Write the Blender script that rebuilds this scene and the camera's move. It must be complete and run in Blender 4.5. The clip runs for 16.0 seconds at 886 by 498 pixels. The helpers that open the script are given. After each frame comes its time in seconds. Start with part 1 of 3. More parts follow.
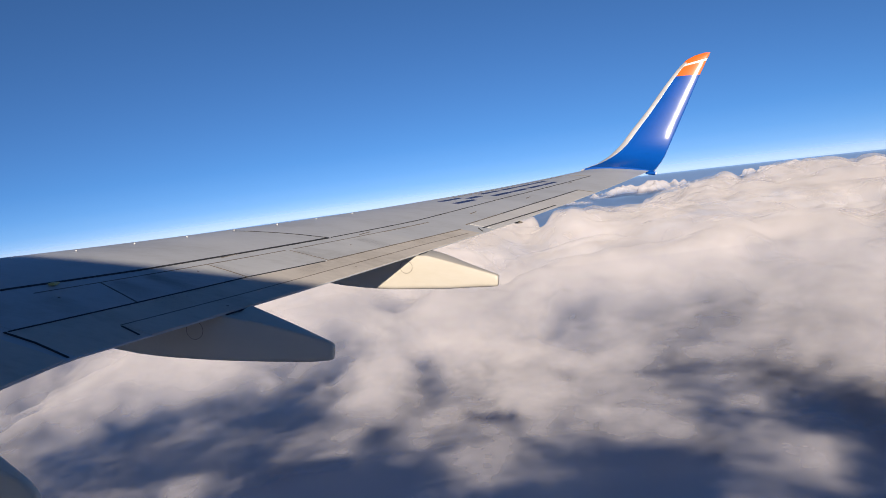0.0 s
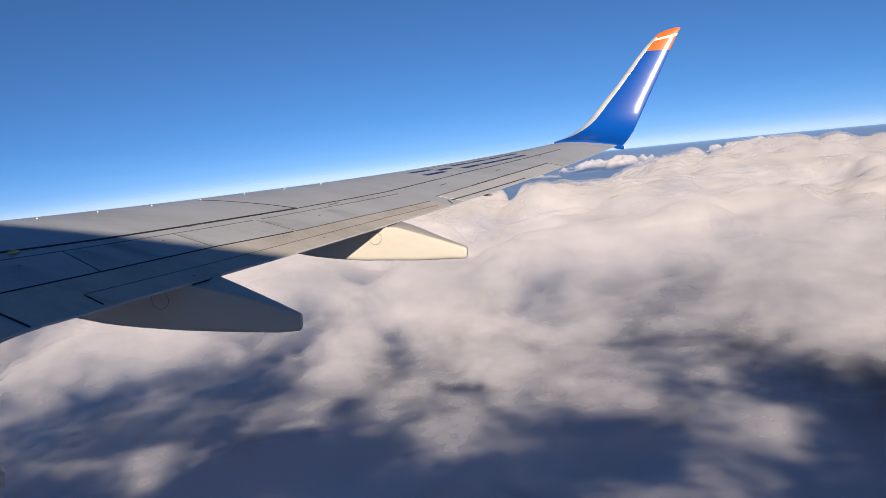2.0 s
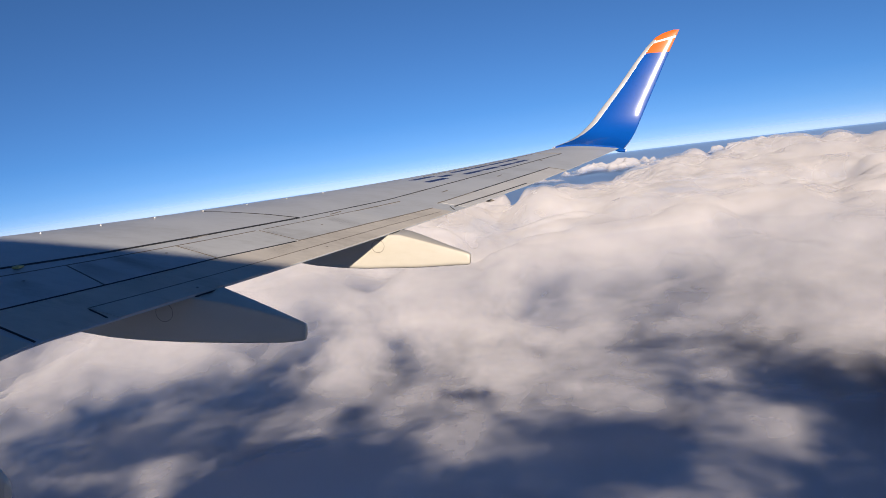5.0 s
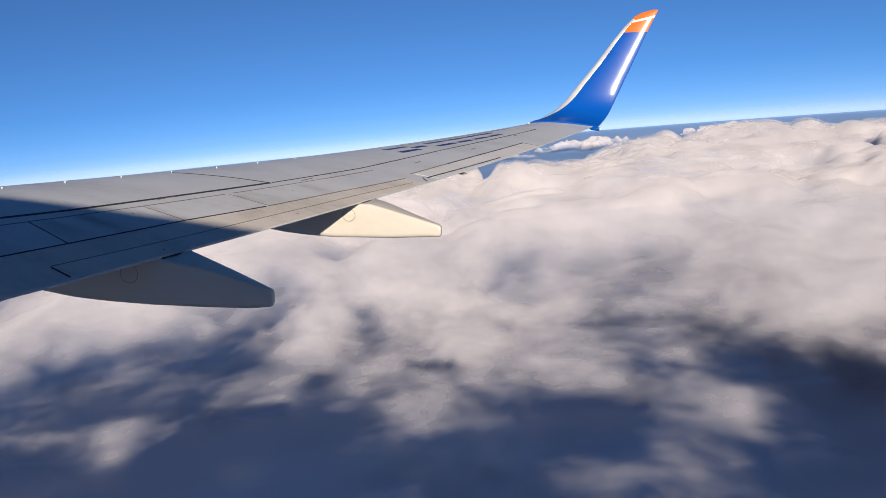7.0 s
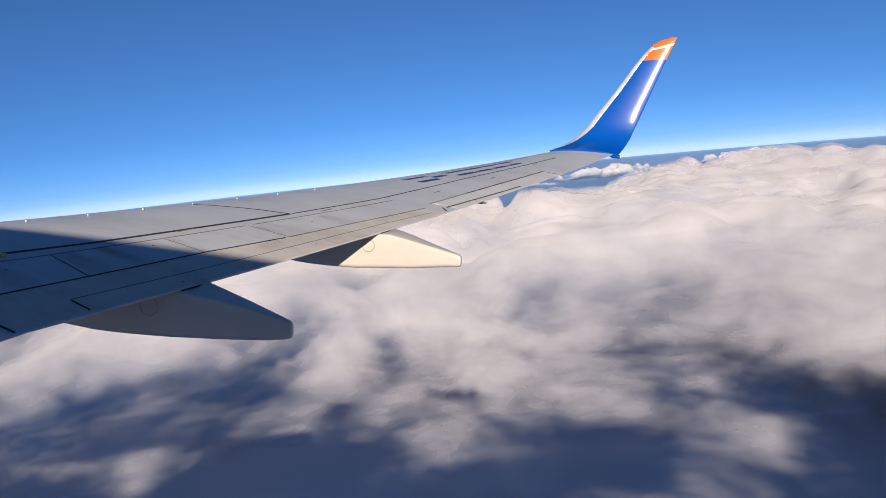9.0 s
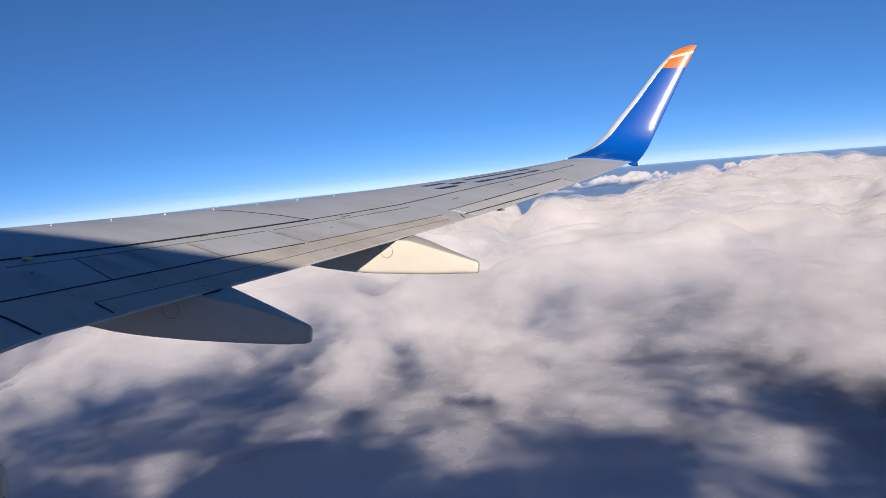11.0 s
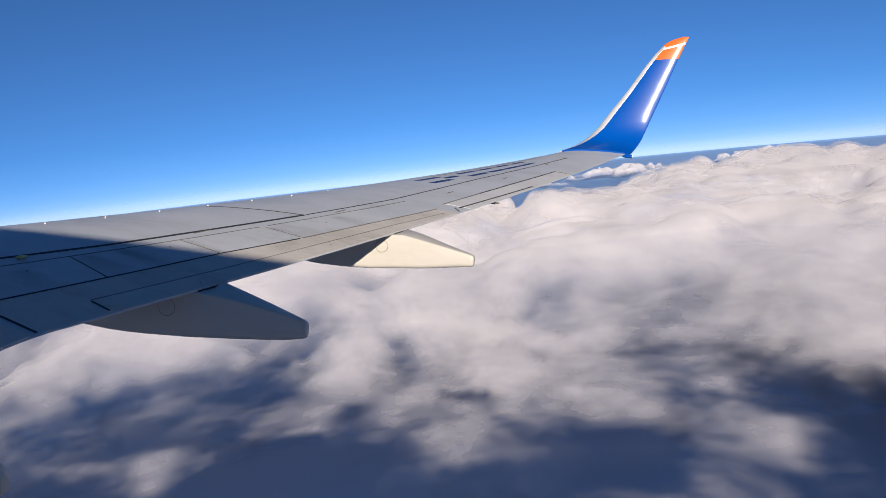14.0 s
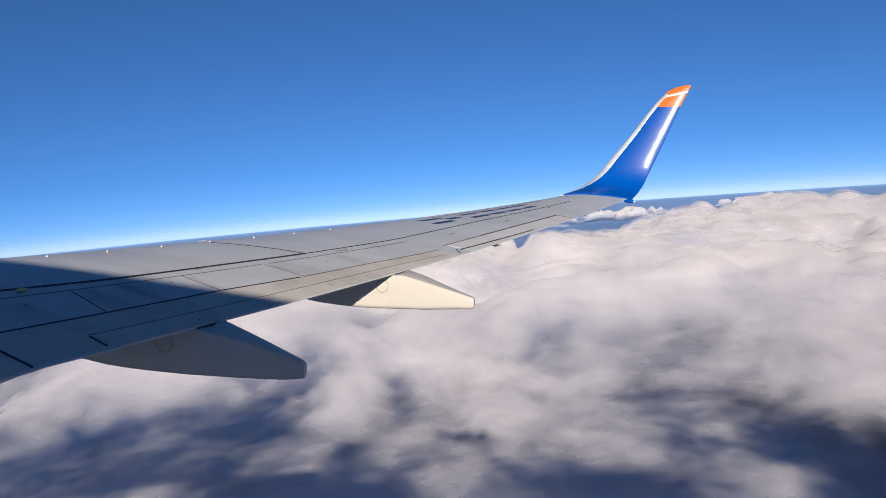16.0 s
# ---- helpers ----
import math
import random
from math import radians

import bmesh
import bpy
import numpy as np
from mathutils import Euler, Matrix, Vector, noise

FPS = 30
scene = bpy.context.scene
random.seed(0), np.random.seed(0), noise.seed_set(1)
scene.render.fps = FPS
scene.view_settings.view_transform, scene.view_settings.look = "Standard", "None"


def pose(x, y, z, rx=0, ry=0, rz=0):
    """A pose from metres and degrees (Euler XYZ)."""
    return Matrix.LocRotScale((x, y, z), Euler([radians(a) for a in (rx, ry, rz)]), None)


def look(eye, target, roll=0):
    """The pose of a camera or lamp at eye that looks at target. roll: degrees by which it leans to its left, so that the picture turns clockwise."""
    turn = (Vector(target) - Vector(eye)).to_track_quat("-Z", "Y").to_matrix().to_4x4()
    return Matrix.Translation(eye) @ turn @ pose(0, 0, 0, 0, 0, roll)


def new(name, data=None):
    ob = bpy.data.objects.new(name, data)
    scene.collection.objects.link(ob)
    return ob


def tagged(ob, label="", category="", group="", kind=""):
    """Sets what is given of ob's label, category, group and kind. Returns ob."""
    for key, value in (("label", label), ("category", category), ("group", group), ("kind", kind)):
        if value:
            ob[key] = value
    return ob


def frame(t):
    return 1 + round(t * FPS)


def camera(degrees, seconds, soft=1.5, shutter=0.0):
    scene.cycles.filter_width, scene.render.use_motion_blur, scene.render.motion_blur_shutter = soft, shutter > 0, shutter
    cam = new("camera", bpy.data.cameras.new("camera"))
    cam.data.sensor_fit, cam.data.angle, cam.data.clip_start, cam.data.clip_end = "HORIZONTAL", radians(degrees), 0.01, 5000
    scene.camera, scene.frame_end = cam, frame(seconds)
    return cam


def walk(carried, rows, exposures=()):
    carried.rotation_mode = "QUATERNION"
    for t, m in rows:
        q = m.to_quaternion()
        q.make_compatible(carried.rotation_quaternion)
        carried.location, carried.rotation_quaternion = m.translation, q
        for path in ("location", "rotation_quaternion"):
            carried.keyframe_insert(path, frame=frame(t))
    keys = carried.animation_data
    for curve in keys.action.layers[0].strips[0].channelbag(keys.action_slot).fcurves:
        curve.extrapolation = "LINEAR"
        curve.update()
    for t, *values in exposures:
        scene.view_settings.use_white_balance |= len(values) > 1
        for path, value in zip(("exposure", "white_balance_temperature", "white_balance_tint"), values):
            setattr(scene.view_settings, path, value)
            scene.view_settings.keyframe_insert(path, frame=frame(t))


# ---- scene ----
cam = camera(60.5, 16.0, soft=0.9)

# The aircraft's own axes: x aft, y outboard on the starboard side, z up. AIR sets it, slightly banked, over the sea.
UP = Vector((-0.140, -0.084, 1.0)).normalized()
LEVEL = UP.rotation_difference(Vector((0, 0, 1))).to_matrix().to_4x4()
AIR = Matrix.Translation((0, 0, 250)) @ LEVEL
SUN_FROM = (LEVEL.to_3x3() @ Vector((0.212, -0.935, 0.287))).normalized()

PATH = [
    # t, x, y, z, yaw, pitch, roll in the aircraft's axes
    (0.0, 10.955, 1.530, 1.916, 17.42, -4.35, -1.66),
    (0.5, 10.956, 1.541, 1.912, 17.61, -3.94, -1.82),
    (1.0, 10.960, 1.585, 1.921, 16.44, -6.19, -2.64),
    (1.5, 10.951, 1.550, 1.911, 14.99, -7.26, -1.95),
    (2.0, 10.953, 1.532, 1.910, 15.14, -6.36, -2.41),
    (2.5, 10.962, 1.541, 1.913, 16.38, -5.99, -2.04),
    (3.0, 10.968, 1.546, 1.916, 17.08, -5.16, -1.66),
    (3.5, 10.965, 1.541, 1.917, 17.25, -5.18, -1.22),
    (4.0, 10.958, 1.534, 1.916, 17.39, -4.85, 0.09),
    (6.5, 10.954, 1.545, 1.913, 11.93, -7.93, -4.28),
    (7.0, 10.946, 1.546, 1.914, 13.29, -7.94, -3.73),
    (7.5, 10.945, 1.564, 1.914, 13.99, -7.49, -3.70),
    (8.0, 10.945, 1.598, 1.923, 14.44, -6.56, -3.50),
    (8.5, 10.947, 1.601, 1.922, 14.62, -6.18, -3.28),
    (9.0, 10.944, 1.604, 1.926, 14.81, -5.89, -3.19),
    (9.5, 10.948, 1.597, 1.930, 14.83, -6.05, -3.09),
    (10.0, 10.949, 1.583, 1.926, 15.86, -5.79, -3.70),
    (12.5, 10.949, 1.553, 1.922, 16.21, -5.25, -3.27),
    (13.0, 10.952, 1.555, 1.923, 16.40, -5.19, -3.54),
    (13.5, 10.950, 1.550, 1.921, 16.14, -5.66, -3.14),
    (14.0, 10.948, 1.548, 1.925, 15.69, -5.88, -2.85),
    (14.5, 10.953, 1.557, 1.930, 15.47, -5.83, -3.34),
    (15.0, 10.956, 1.551, 1.937, 15.68, -5.54, -3.64),
    (15.5, 10.958, 1.547, 1.948, 16.05, -4.58, -4.23),
    (16.0, 10.946, 1.547, 1.956, 15.86, -2.96, -4.14),
]
walk(cam, [(t, AIR @ pose(x, y, z, 90 + pitch, roll, yaw)) for t, x, y, z, yaw, pitch, roll in PATH],
     exposures=[(0.0, 0.15, 6800, 10), (4.2, 0.15, 6800, 10), (6.5, 0.2, 6650, 10), (9.5, 0.2, 6500, 10), (16.0, 0.15, 6300, 10)])

# ---- sky and sun ----
world = bpy.data.worlds.new("sky")
scene.world = world
world.use_nodes = True
wt = world.node_tree
# light passes many thin layers of cloud
scene.cycles.transparent_max_bounces = 32
wt.nodes.clear()
sky = wt.nodes.new("ShaderNodeTexSky")
sky.sky_type = "NISHITA"
sky.sun_disc = False
sky.sun_elevation = math.asin(SUN_FROM.z)
sky.sun_rotation = math.atan2(SUN_FROM.x, SUN_FROM.y)
sky.altitude = 6000
sky.air_density = 1.0
sky.dust_density = 0.6
sky.ozone_density = 6.0
# the horizon seen from the air lies below eye level
geo = wt.nodes.new("ShaderNodeTexCoord")
dip = wt.nodes.new("ShaderNodeVectorMath")
dip.operation = "ADD"
dip.inputs[1].default_value = (0, 0, 0.085)
nrm = wt.nodes.new("ShaderNodeVectorMath")
nrm.operation = "NORMALIZE"
bg = wt.nodes.new("ShaderNodeBackground")
bg.inputs["Strength"].default_value = 0.092
wo = wt.nodes.new("ShaderNodeOutputWorld")
wt.links.new(geo.outputs["Generated"], dip.inputs[0])
wt.links.new(dip.outputs[0], nrm.inputs[0])
wt.links.new(nrm.outputs[0], sky.inputs[0])
clear = wt.nodes.new("ShaderNodeMix")
clear.data_type, clear.blend_type = "RGBA", "MULTIPLY"
clear.inputs["Factor"].default_value = 1.0
SKY_IN = [k for k in clear.inputs if k.type == "RGBA"]
SKY_IN[1].default_value = (0.74, 0.945, 1.0, 1)
wt.links.new(sky.outputs[0], SKY_IN[0])
wt.links.new([k for k in clear.outputs if k.type == "RGBA"][0], bg.inputs["Color"])
wt.links.new(bg.outputs[0], wo.inputs["Surface"])

sun_data = bpy.data.lights.new("sun", "SUN")
sun_data.energy = 5.0
sun_data.angle = radians(0.8)
sun_data.color = (1.0, 0.865, 0.73)
sun = new("sun", sun_data)
sun.matrix_world = look(SUN_FROM * 900, (0, 0, 0))

# ---- materials ----


def shader(name):
    m = bpy.data.materials.new(name)
    m.use_nodes = True
    nt = m.node_tree
    return m, nt, nt.nodes["Principled BSDF"]


def noise_node(nt, scale, detail=4.0, rough=0.55, stretch=None):
    tc = nt.nodes.new("ShaderNodeTexCoord")
    n = nt.nodes.new("ShaderNodeTexNoise")
    n.inputs["Scale"].default_value = scale
    n.inputs["Detail"].default_value = detail
    n.inputs["Roughness"].default_value = rough
    src = tc.outputs["Object"]
    if stretch:
        mp = nt.nodes.new("ShaderNodeMapping")
        mp.inputs["Scale"].default_value = stretch
        nt.links.new(src, mp.inputs["Vector"])
        src = mp.outputs["Vector"]
    nt.links.new(src, n.inputs["Vector"])
    return n


def ramp(nt, src, stops):
    r = nt.nodes.new("ShaderNodeValToRGB")
    while len(r.color_ramp.elements) < len(stops):
        r.color_ramp.elements.new(0.5)
    for e, (pos, col) in zip(r.color_ramp.elements, stops):
        e.position = pos
        e.color = (*col, 1)
    nt.links.new(src, r.inputs["Fac"])
    return r


def paint(name, colour, rough=0.35, metal=0.0, dirt=0.12, coat=0.0, spec=0.5, grain=18.0, bump=0.02, stretch=(0.35, 1, 1)):
    """Aircraft paint with streaks along the airflow, faint grime and a slight waviness of the sheet."""
    m, nt, b = shader(name)
    n1 = noise_node(nt, 2.2, 5, 0.6, stretch)
    n2 = noise_node(nt, grain, 4, 0.6, stretch)
    mix = nt.nodes.new("ShaderNodeMath")
    mix.operation = "MULTIPLY_ADD"
    mix.inputs[1].default_value = 0.35
    nt.links.new(n2.outputs["Fac"], mix.inputs[0])
    sc = nt.nodes.new("ShaderNodeMath")
    sc.operation = "MULTIPLY"
    sc.inputs[1].default_value = 0.65
    nt.links.new(n1.outputs["Fac"], sc.inputs[0])
    nt.links.new(sc.outputs[0], mix.inputs[2])
    lo = tuple(c * (1 - dirt) * f for c, f in zip(colour, (1.0, 0.985, 0.95)))
    hi = tuple(min(1, c * (1 + dirt * 0.5)) for c in colour)
    r = ramp(nt, mix.outputs[0], [(0.32, lo), (0.5, colour), (0.68, hi)])
    nt.links.new(r.outputs["Color"], b.inputs["Base Color"])
    rr = nt.nodes.new("ShaderNodeMapRange")
    rr.inputs["To Min"].default_value = rough * 0.85
    rr.inputs["To Max"].default_value = rough * 1.2
    nt.links.new(n1.outputs["Fac"], rr.inputs["Value"])
    nt.links.new(rr.outputs["Result"], b.inputs["Roughness"])
    b.inputs["Metallic"].default_value = metal
    b.inputs["Coat Weight"].default_value = coat
    b.inputs["Specular IOR Level"].default_value = spec
    b.inputs["Coat Roughness"].default_value = 0.10
    if bump:
        wav = noise_node(nt, 1.6, 2, 0.4)
        bp = nt.nodes.new("ShaderNodeBump")
        bp.inputs["Strength"].default_value = bump
        bp.inputs["Distance"].default_value = 0.2
        nt.links.new(wav.outputs["Fac"], bp.inputs["Height"])
        nt.links.new(bp.outputs["Normal"], b.inputs["Normal"])
        if coat:
            nt.links.new(bp.outputs["Normal"], b.inputs["Coat Normal"])
    return m


GREY = paint("grey wing paint", (0.50, 0.525, 0.54), 0.38, dirt=0.14, spec=0.3)
PANEL = paint("grey panel paint", (0.51, 0.53, 0.535), 0.40, dirt=0.18, spec=0.3)
TRAIL = paint("grimy trailing paint", (0.56, 0.525, 0.465), 0.44, dirt=0.24, spec=0.3)
PALE = paint("pale aileron paint", (0.60, 0.60, 0.58), 0.40, dirt=0.12, spec=0.3)
CREAM = paint("cream fairing paint", (0.57, 0.545, 0.475), 0.4, dirt=0.07)
WHITE = paint("white paint", (0.78, 0.78, 0.77), 0.35, dirt=0.06)
METAL = paint("bare leading edge metal", (0.80, 0.80, 0.79), 0.38, metal=0.5, dirt=0.22, bump=0.12)
BLUE = paint("blue gloss paint", (0.001, 0.080, 0.40), 0.34, dirt=0.06, coat=0.28, spec=0.10, bump=0.010)
ORANGE = paint("orange gloss paint", (0.86, 0.16, 0.025), 0.34, dirt=0.05, coat=0.28, spec=0.10, bump=0.010)
SEAL = paint("black rubber seal", (0.02, 0.021, 0.024), 0.7, dirt=0.3, bump=0)
LINE = paint("grimy panel joint", (0.17, 0.15, 0.125), 0.7, dirt=0.4, bump=0)
NAVY = paint("dark blue lettering paint", (0.025, 0.04, 0.13), 0.4, dirt=0.2, bump=0)
DULL = paint("dull steel fitting", (0.35, 0.35, 0.36), 0.4, metal=0.7, dirt=0.2, bump=0)
LENS, _nt, _b = shader("clear lamp lens")
_b.inputs["Base Color"].default_value = (0.9, 0.9, 0.92, 1)
_b.inputs["Roughness"].default_value = 0.1

# ---- noise for the clouds ----


def hash2(i, j, seed):
    h = (i.astype(np.int64) * 374761393 + j.astype(np.int64) * 668265263 + seed * 1274126177) & 0x7FFFFFFF
    h = ((h ^ (h >> 13)) * 1103515245) & 0x7FFFFFFF
    h = ((h ^ (h >> 16)) * 1540483477) & 0x7FFFFFFF
    return (h ^ (h >> 15)) / 0x7FFFFFFF


def perlin(x, y, seed):
    i, j = np.floor(x), np.floor(y)
    u, v = x - i, y - j
    su, sv = u * u * u * (u * (6 * u - 15) + 10), v * v * v * (v * (6 * v - 15) + 10)

    def g(a, b):
        ang = hash2(i + a, j + b, seed) * 2 * np.pi
        return np.cos(ang) * (u - a) + np.sin(ang) * (v - b)
    top = g(0, 0) * (1 - su) + g(1, 0) * su
    low = g(0, 1) * (1 - su) + g(1, 1) * su
    return (top * (1 - sv) + low * sv) * 1.5


def fbm(x, y, seed, octaves=5, gain=0.5):
    total, amp = 0, 1.0
    for o in range(octaves):
        total = total + amp * perlin(x * 2 ** o, y * 2 ** o, seed + 17 * o)
        amp *= gain
    return total


def puffs(x, y, seed):
    """Rounded domes, one a cell, that run softly into one another: 1 on top, 0 between."""
    i, j = np.floor(x), np.floor(y)
    total = np.zeros(x.shape)
    for a in (-1, 0, 1):
        for b in (-1, 0, 1):
            px = i + a + 0.15 + 0.7 * hash2(i + a, j + b, seed)
            py = j + b + 0.15 + 0.7 * hash2(i + a, j + b, seed + 5)
            total += np.exp(-6 * ((x - px) ** 2 + (y - py) ** 2))
    near = -np.log(total + 1e-9) / 6
    return np.clip(1 - near / 0.8, 0, 1.2) ** 0.62


def ease(a, b, v):
    k = np.clip((v - a) / (b - a), 0, 1)
    return k * k * (3 - 2 * k)


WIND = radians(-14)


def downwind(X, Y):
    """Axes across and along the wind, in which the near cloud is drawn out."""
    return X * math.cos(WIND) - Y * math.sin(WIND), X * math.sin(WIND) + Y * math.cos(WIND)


def cloud_shape(X, Y):
    """Height of the cloud tops over the sea, and how thick the cloud is there (0 to 1)."""
    R = np.hypot(X, Y)
    az = np.degrees(np.arctan2(X, Y))
    wx, wy = X + 70 * fbm(X / 400, Y / 500, 3, 3), Y + 90 * fbm(X / 400, Y / 500, 8, 3)
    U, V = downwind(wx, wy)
    big = fbm(U / 560, V / 1100, 21, 4)
    mid = fbm(U / 150, V / 200, 47, 4)
    fine = fbm(U / 52, V / 85, 35, 4)
    b1 = puffs(U / 230, V / 300, 11)
    b2 = puffs(U / 100, V / 125, 12)
    b3 = puffs(U / 46, V / 55, 13)
    lump = 0.46 * b1 + 0.46 * b2 + ease(550, 950, R) * 0.30 * b3
    # the bank thins out slowly towards the aircraft and ends on its far side in a ragged edge
    far_edge = 1200 + 21 * np.maximum(0, az + 14) + 230 * perlin(az / 9, R * 0 + 0.5, 77) + 160 * mid + 200 * (b2 - 0.5) + 90 * (b3 - 0.5)
    near = ease(340, 860, R + 170 * mid + 60 * big + 110 * (b1 - 0.5) + np.clip(5.0 * (az + 18), -110, 85))
    deck = near * (1 - ease(-120, 120, R - far_edge))
    # hollows between the heads are shallow and let the dark water show faintly
    swell = lump - 0.38
    swell = np.where(swell < 0, 0.5 * swell, swell)
    cover = np.clip(deck * (1.0 + 0.22 * big - 0.6 * np.clip(0.50 - lump, 0, 0.4)), 0, 1.1)
    # loose wisps near by
    wisps = ease(0.05, 1.0, mid * 1.1 + 0.35 * big + 0.25 * fine + 0.10) * (0.50 + 0.20 * ease(350, 600, R)) * (1 - ease(900, 1500, R)) * (0.15 + 0.85 * ease(-44, -20, az))
    thin = 0.24 * ease(340, 620, R + 60 * mid) * (1 - ease(1000, 1300, R))
    # a tongue of cloud reaching out from the bank, on which the aircraft's shadow falls
    tongue = np.exp(-((X + 112) / 95) ** 2 - ((Y - 490) / 115) ** 2) * (0.62 + 0.2 * mid + 0.1 * fine)
    thick = np.clip(np.maximum(np.maximum(np.maximum(cover, wisps), thin), tongue), 0, 1)
    relief = 0.03 + 0.17 * ease(400, 640, R) + 0.80 * ease(480, 1000, R)
    relief = relief * (1 - 0.5 * ease(-380, 60, R - far_edge))
    h = 71 + 6 * big + relief * (8 * mid + 2 * fine + (88 + 22 * ease(850, 1300, R)) * swell * ease(0.0, 0.9, thick))
    return h, thick


AZIMUTHS = np.concatenate([np.arange(-53, 25, 0.22), np.arange(25, 307, 2.5)])


def cloud_sheet(name, shape, material, reach=4600, rows=290):
    rad = np.exp(np.linspace(math.log(220), math.log(reach), rows))
    A, Rr = np.meshgrid(np.radians(AZIMUTHS), rad, indexing="ij")
    X, Y = Rr * np.sin(A), Rr * np.cos(A)
    h, thick = shape(X, Y)
    na, nr = A.shape
    co = np.stack([X, Y, h], -1).reshape(-1, 3)
    idx = np.arange(na * nr).reshape(na, nr)
    nxt = np.roll(idx, -1, axis=0)
    quads = np.stack([nxt[:, :-1], nxt[:, 1:], idx[:, 1:], idx[:, :-1]], -1).reshape(-1, 4)
    densest = np.maximum.reduce([thick.reshape(-1)[quads[:, k]] for k in range(4)])
    quads = quads[densest > 0.02]
    used, quads = np.unique(quads, return_inverse=True)
    quads = quads.reshape(-1, 4)
    me = bpy.data.meshes.new(name)
    me.from_pydata(co[used].tolist(), [], quads.tolist())
    att = me.attributes.new("thick", "FLOAT", "POINT")
    att.data.foreach_set("value", thick.reshape(-1)[used].astype(np.float32))
    me.polygons.foreach_set("use_smooth", [True] * len(me.polygons))
    me.materials.append(material)
    me.update()
    return new(name, me)


# light that has spread within a cloud comes out mostly on its upper, sunward side
GLOW_SIDE = (Vector((0, 0, 1)) + 1.5 * SUN_FROM).normalized()


def vapour(name, lo, hi, top, seed, scatter=0.45, relief=0.25, rag=1.0):
    """Cloud: white, letting through what lies behind where it is thin. Light spreads within it, which softens its relief."""
    m, nt, b = shader(name)
    nt.nodes.remove(b)
    out = nt.nodes["Material Output"]
    at = nt.nodes.new("ShaderNodeAttribute")
    at.attribute_name = "thick"

    def wisp(scale, detail, w):
        n = noise_node(nt, scale, detail, 0.52, (1, 0.95, 1.2))
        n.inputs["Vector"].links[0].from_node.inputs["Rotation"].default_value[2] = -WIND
        n.noise_dimensions = "4D"
        n.inputs["W"].default_value = w
        n.inputs["Distortion"].default_value = 0.4
        return n

    def add(a, factor, c):
        k = nt.nodes.new("ShaderNodeMath")
        k.operation = "MULTIPLY_ADD"
        k.inputs[1].default_value = factor
        nt.links.new(a, k.inputs[0])
        nt.links.new(c, k.inputs[2])
        return k.outputs[0]
    n1, n2, n3 = wisp(0.0075, 2, seed), wisp(0.022, 2, seed + 1.7), wisp(0.06, 2, seed + 3.1)
    # the small wisps belong to the thin, torn edge under the aircraft; the dense bank further out is smooth between its heads
    place = nt.nodes.new("ShaderNodeNewGeometry")
    away = nt.nodes.new("ShaderNodeVectorMath")
    away.operation = "LENGTH"
    nt.links.new(place.outputs["Position"], away.inputs[0])

    def fading(noise, far):
        f = nt.nodes.new("ShaderNodeMapRange")
        f.interpolation_type = "SMOOTHSTEP"
        for socket, v in (("From Min", 480), ("From Max", 950), ("To Min", 1.0), ("To Max", far)):
            f.inputs[socket].default_value = v
        nt.links.new(away.outputs["Value"], f.inputs["Value"])
        k = nt.nodes.new("ShaderNodeMix")
        k.data_type = "FLOAT"
        k.inputs[2].default_value = 0.5
        nt.links.new(f.outputs["Result"], k.inputs[0])
        nt.links.new(noise.outputs["Fac"], k.inputs[3])
        return k.outputs[0]
    # thickness of the sheet, broken up by large and by small wisps
    total = add(fading(n3, 0.06), 0.30 + 0.20 * (rag - 1), add(fading(n2, 0.3), 0.5 + 1.3 * (rag - 1), add(n1.outputs["Fac"], 0.75 + 1.0 * (rag - 1), at.outputs["Fac"])))
    mr = nt.nodes.new("ShaderNodeMapRange")
    mr.interpolation_type = "SMOOTHSTEP"
    mr.inputs["From Min"].default_value = lo
    mr.inputs["From Max"].default_value = hi
    mr.inputs["To Max"].default_value = top
    nt.links.new(total, mr.inputs["Value"])
    rim = nt.nodes.new("ShaderNodeMapRange")
    rim.interpolation_type = "SMOOTHSTEP"
    rim.inputs["From Min"].default_value = 0.02
    rim.inputs["From Max"].default_value = 0.30
    nt.links.new(at.outputs["Fac"], rim.inputs["Value"])
    opacity = nt.nodes.new("ShaderNodeMath")
    opacity.operation = "MULTIPLY"
    nt.links.new(mr.outputs["Result"], opacity.inputs[0])
    nt.links.new(rim.outputs["Result"], opacity.inputs[1])
    geom = nt.nodes.new("ShaderNodeNewGeometry")
    soft = nt.nodes.new("ShaderNodeMix")
    soft.data_type = "VECTOR"
    soft.inputs["Factor"].default_value = scatter
    nt.links.new(geom.outputs["Normal"], soft.inputs[4])
    soft.inputs[5].default_value = GLOW_SIDE
    bp = nt.nodes.new("ShaderNodeBump")
    bp.inputs["Strength"].default_value = relief
    bp.inputs["Distance"].default_value = 12.0
    nt.links.new(n1.outputs["Fac"], bp.inputs["Height"])
    nt.links.new(soft.outputs[1], bp.inputs["Normal"])
    d = nt.nodes.new("ShaderNodeBsdfDiffuse")
    d.inputs["Color"].default_value = (0.925, 0.895, 0.89, 1)
    d.inputs["Roughness"].default_value = 0.5
    nt.links.new(bp.outputs["Normal"], d.inputs["Normal"])
    through_light = nt.nodes.new("ShaderNodeBsdfTranslucent")
    through_light.inputs["Color"].default_value = (0.93, 0.91, 0.925, 1)
    nt.links.new(bp.outputs["Normal"], through_light.inputs["Normal"])
    body = nt.nodes.new("ShaderNodeMixShader")
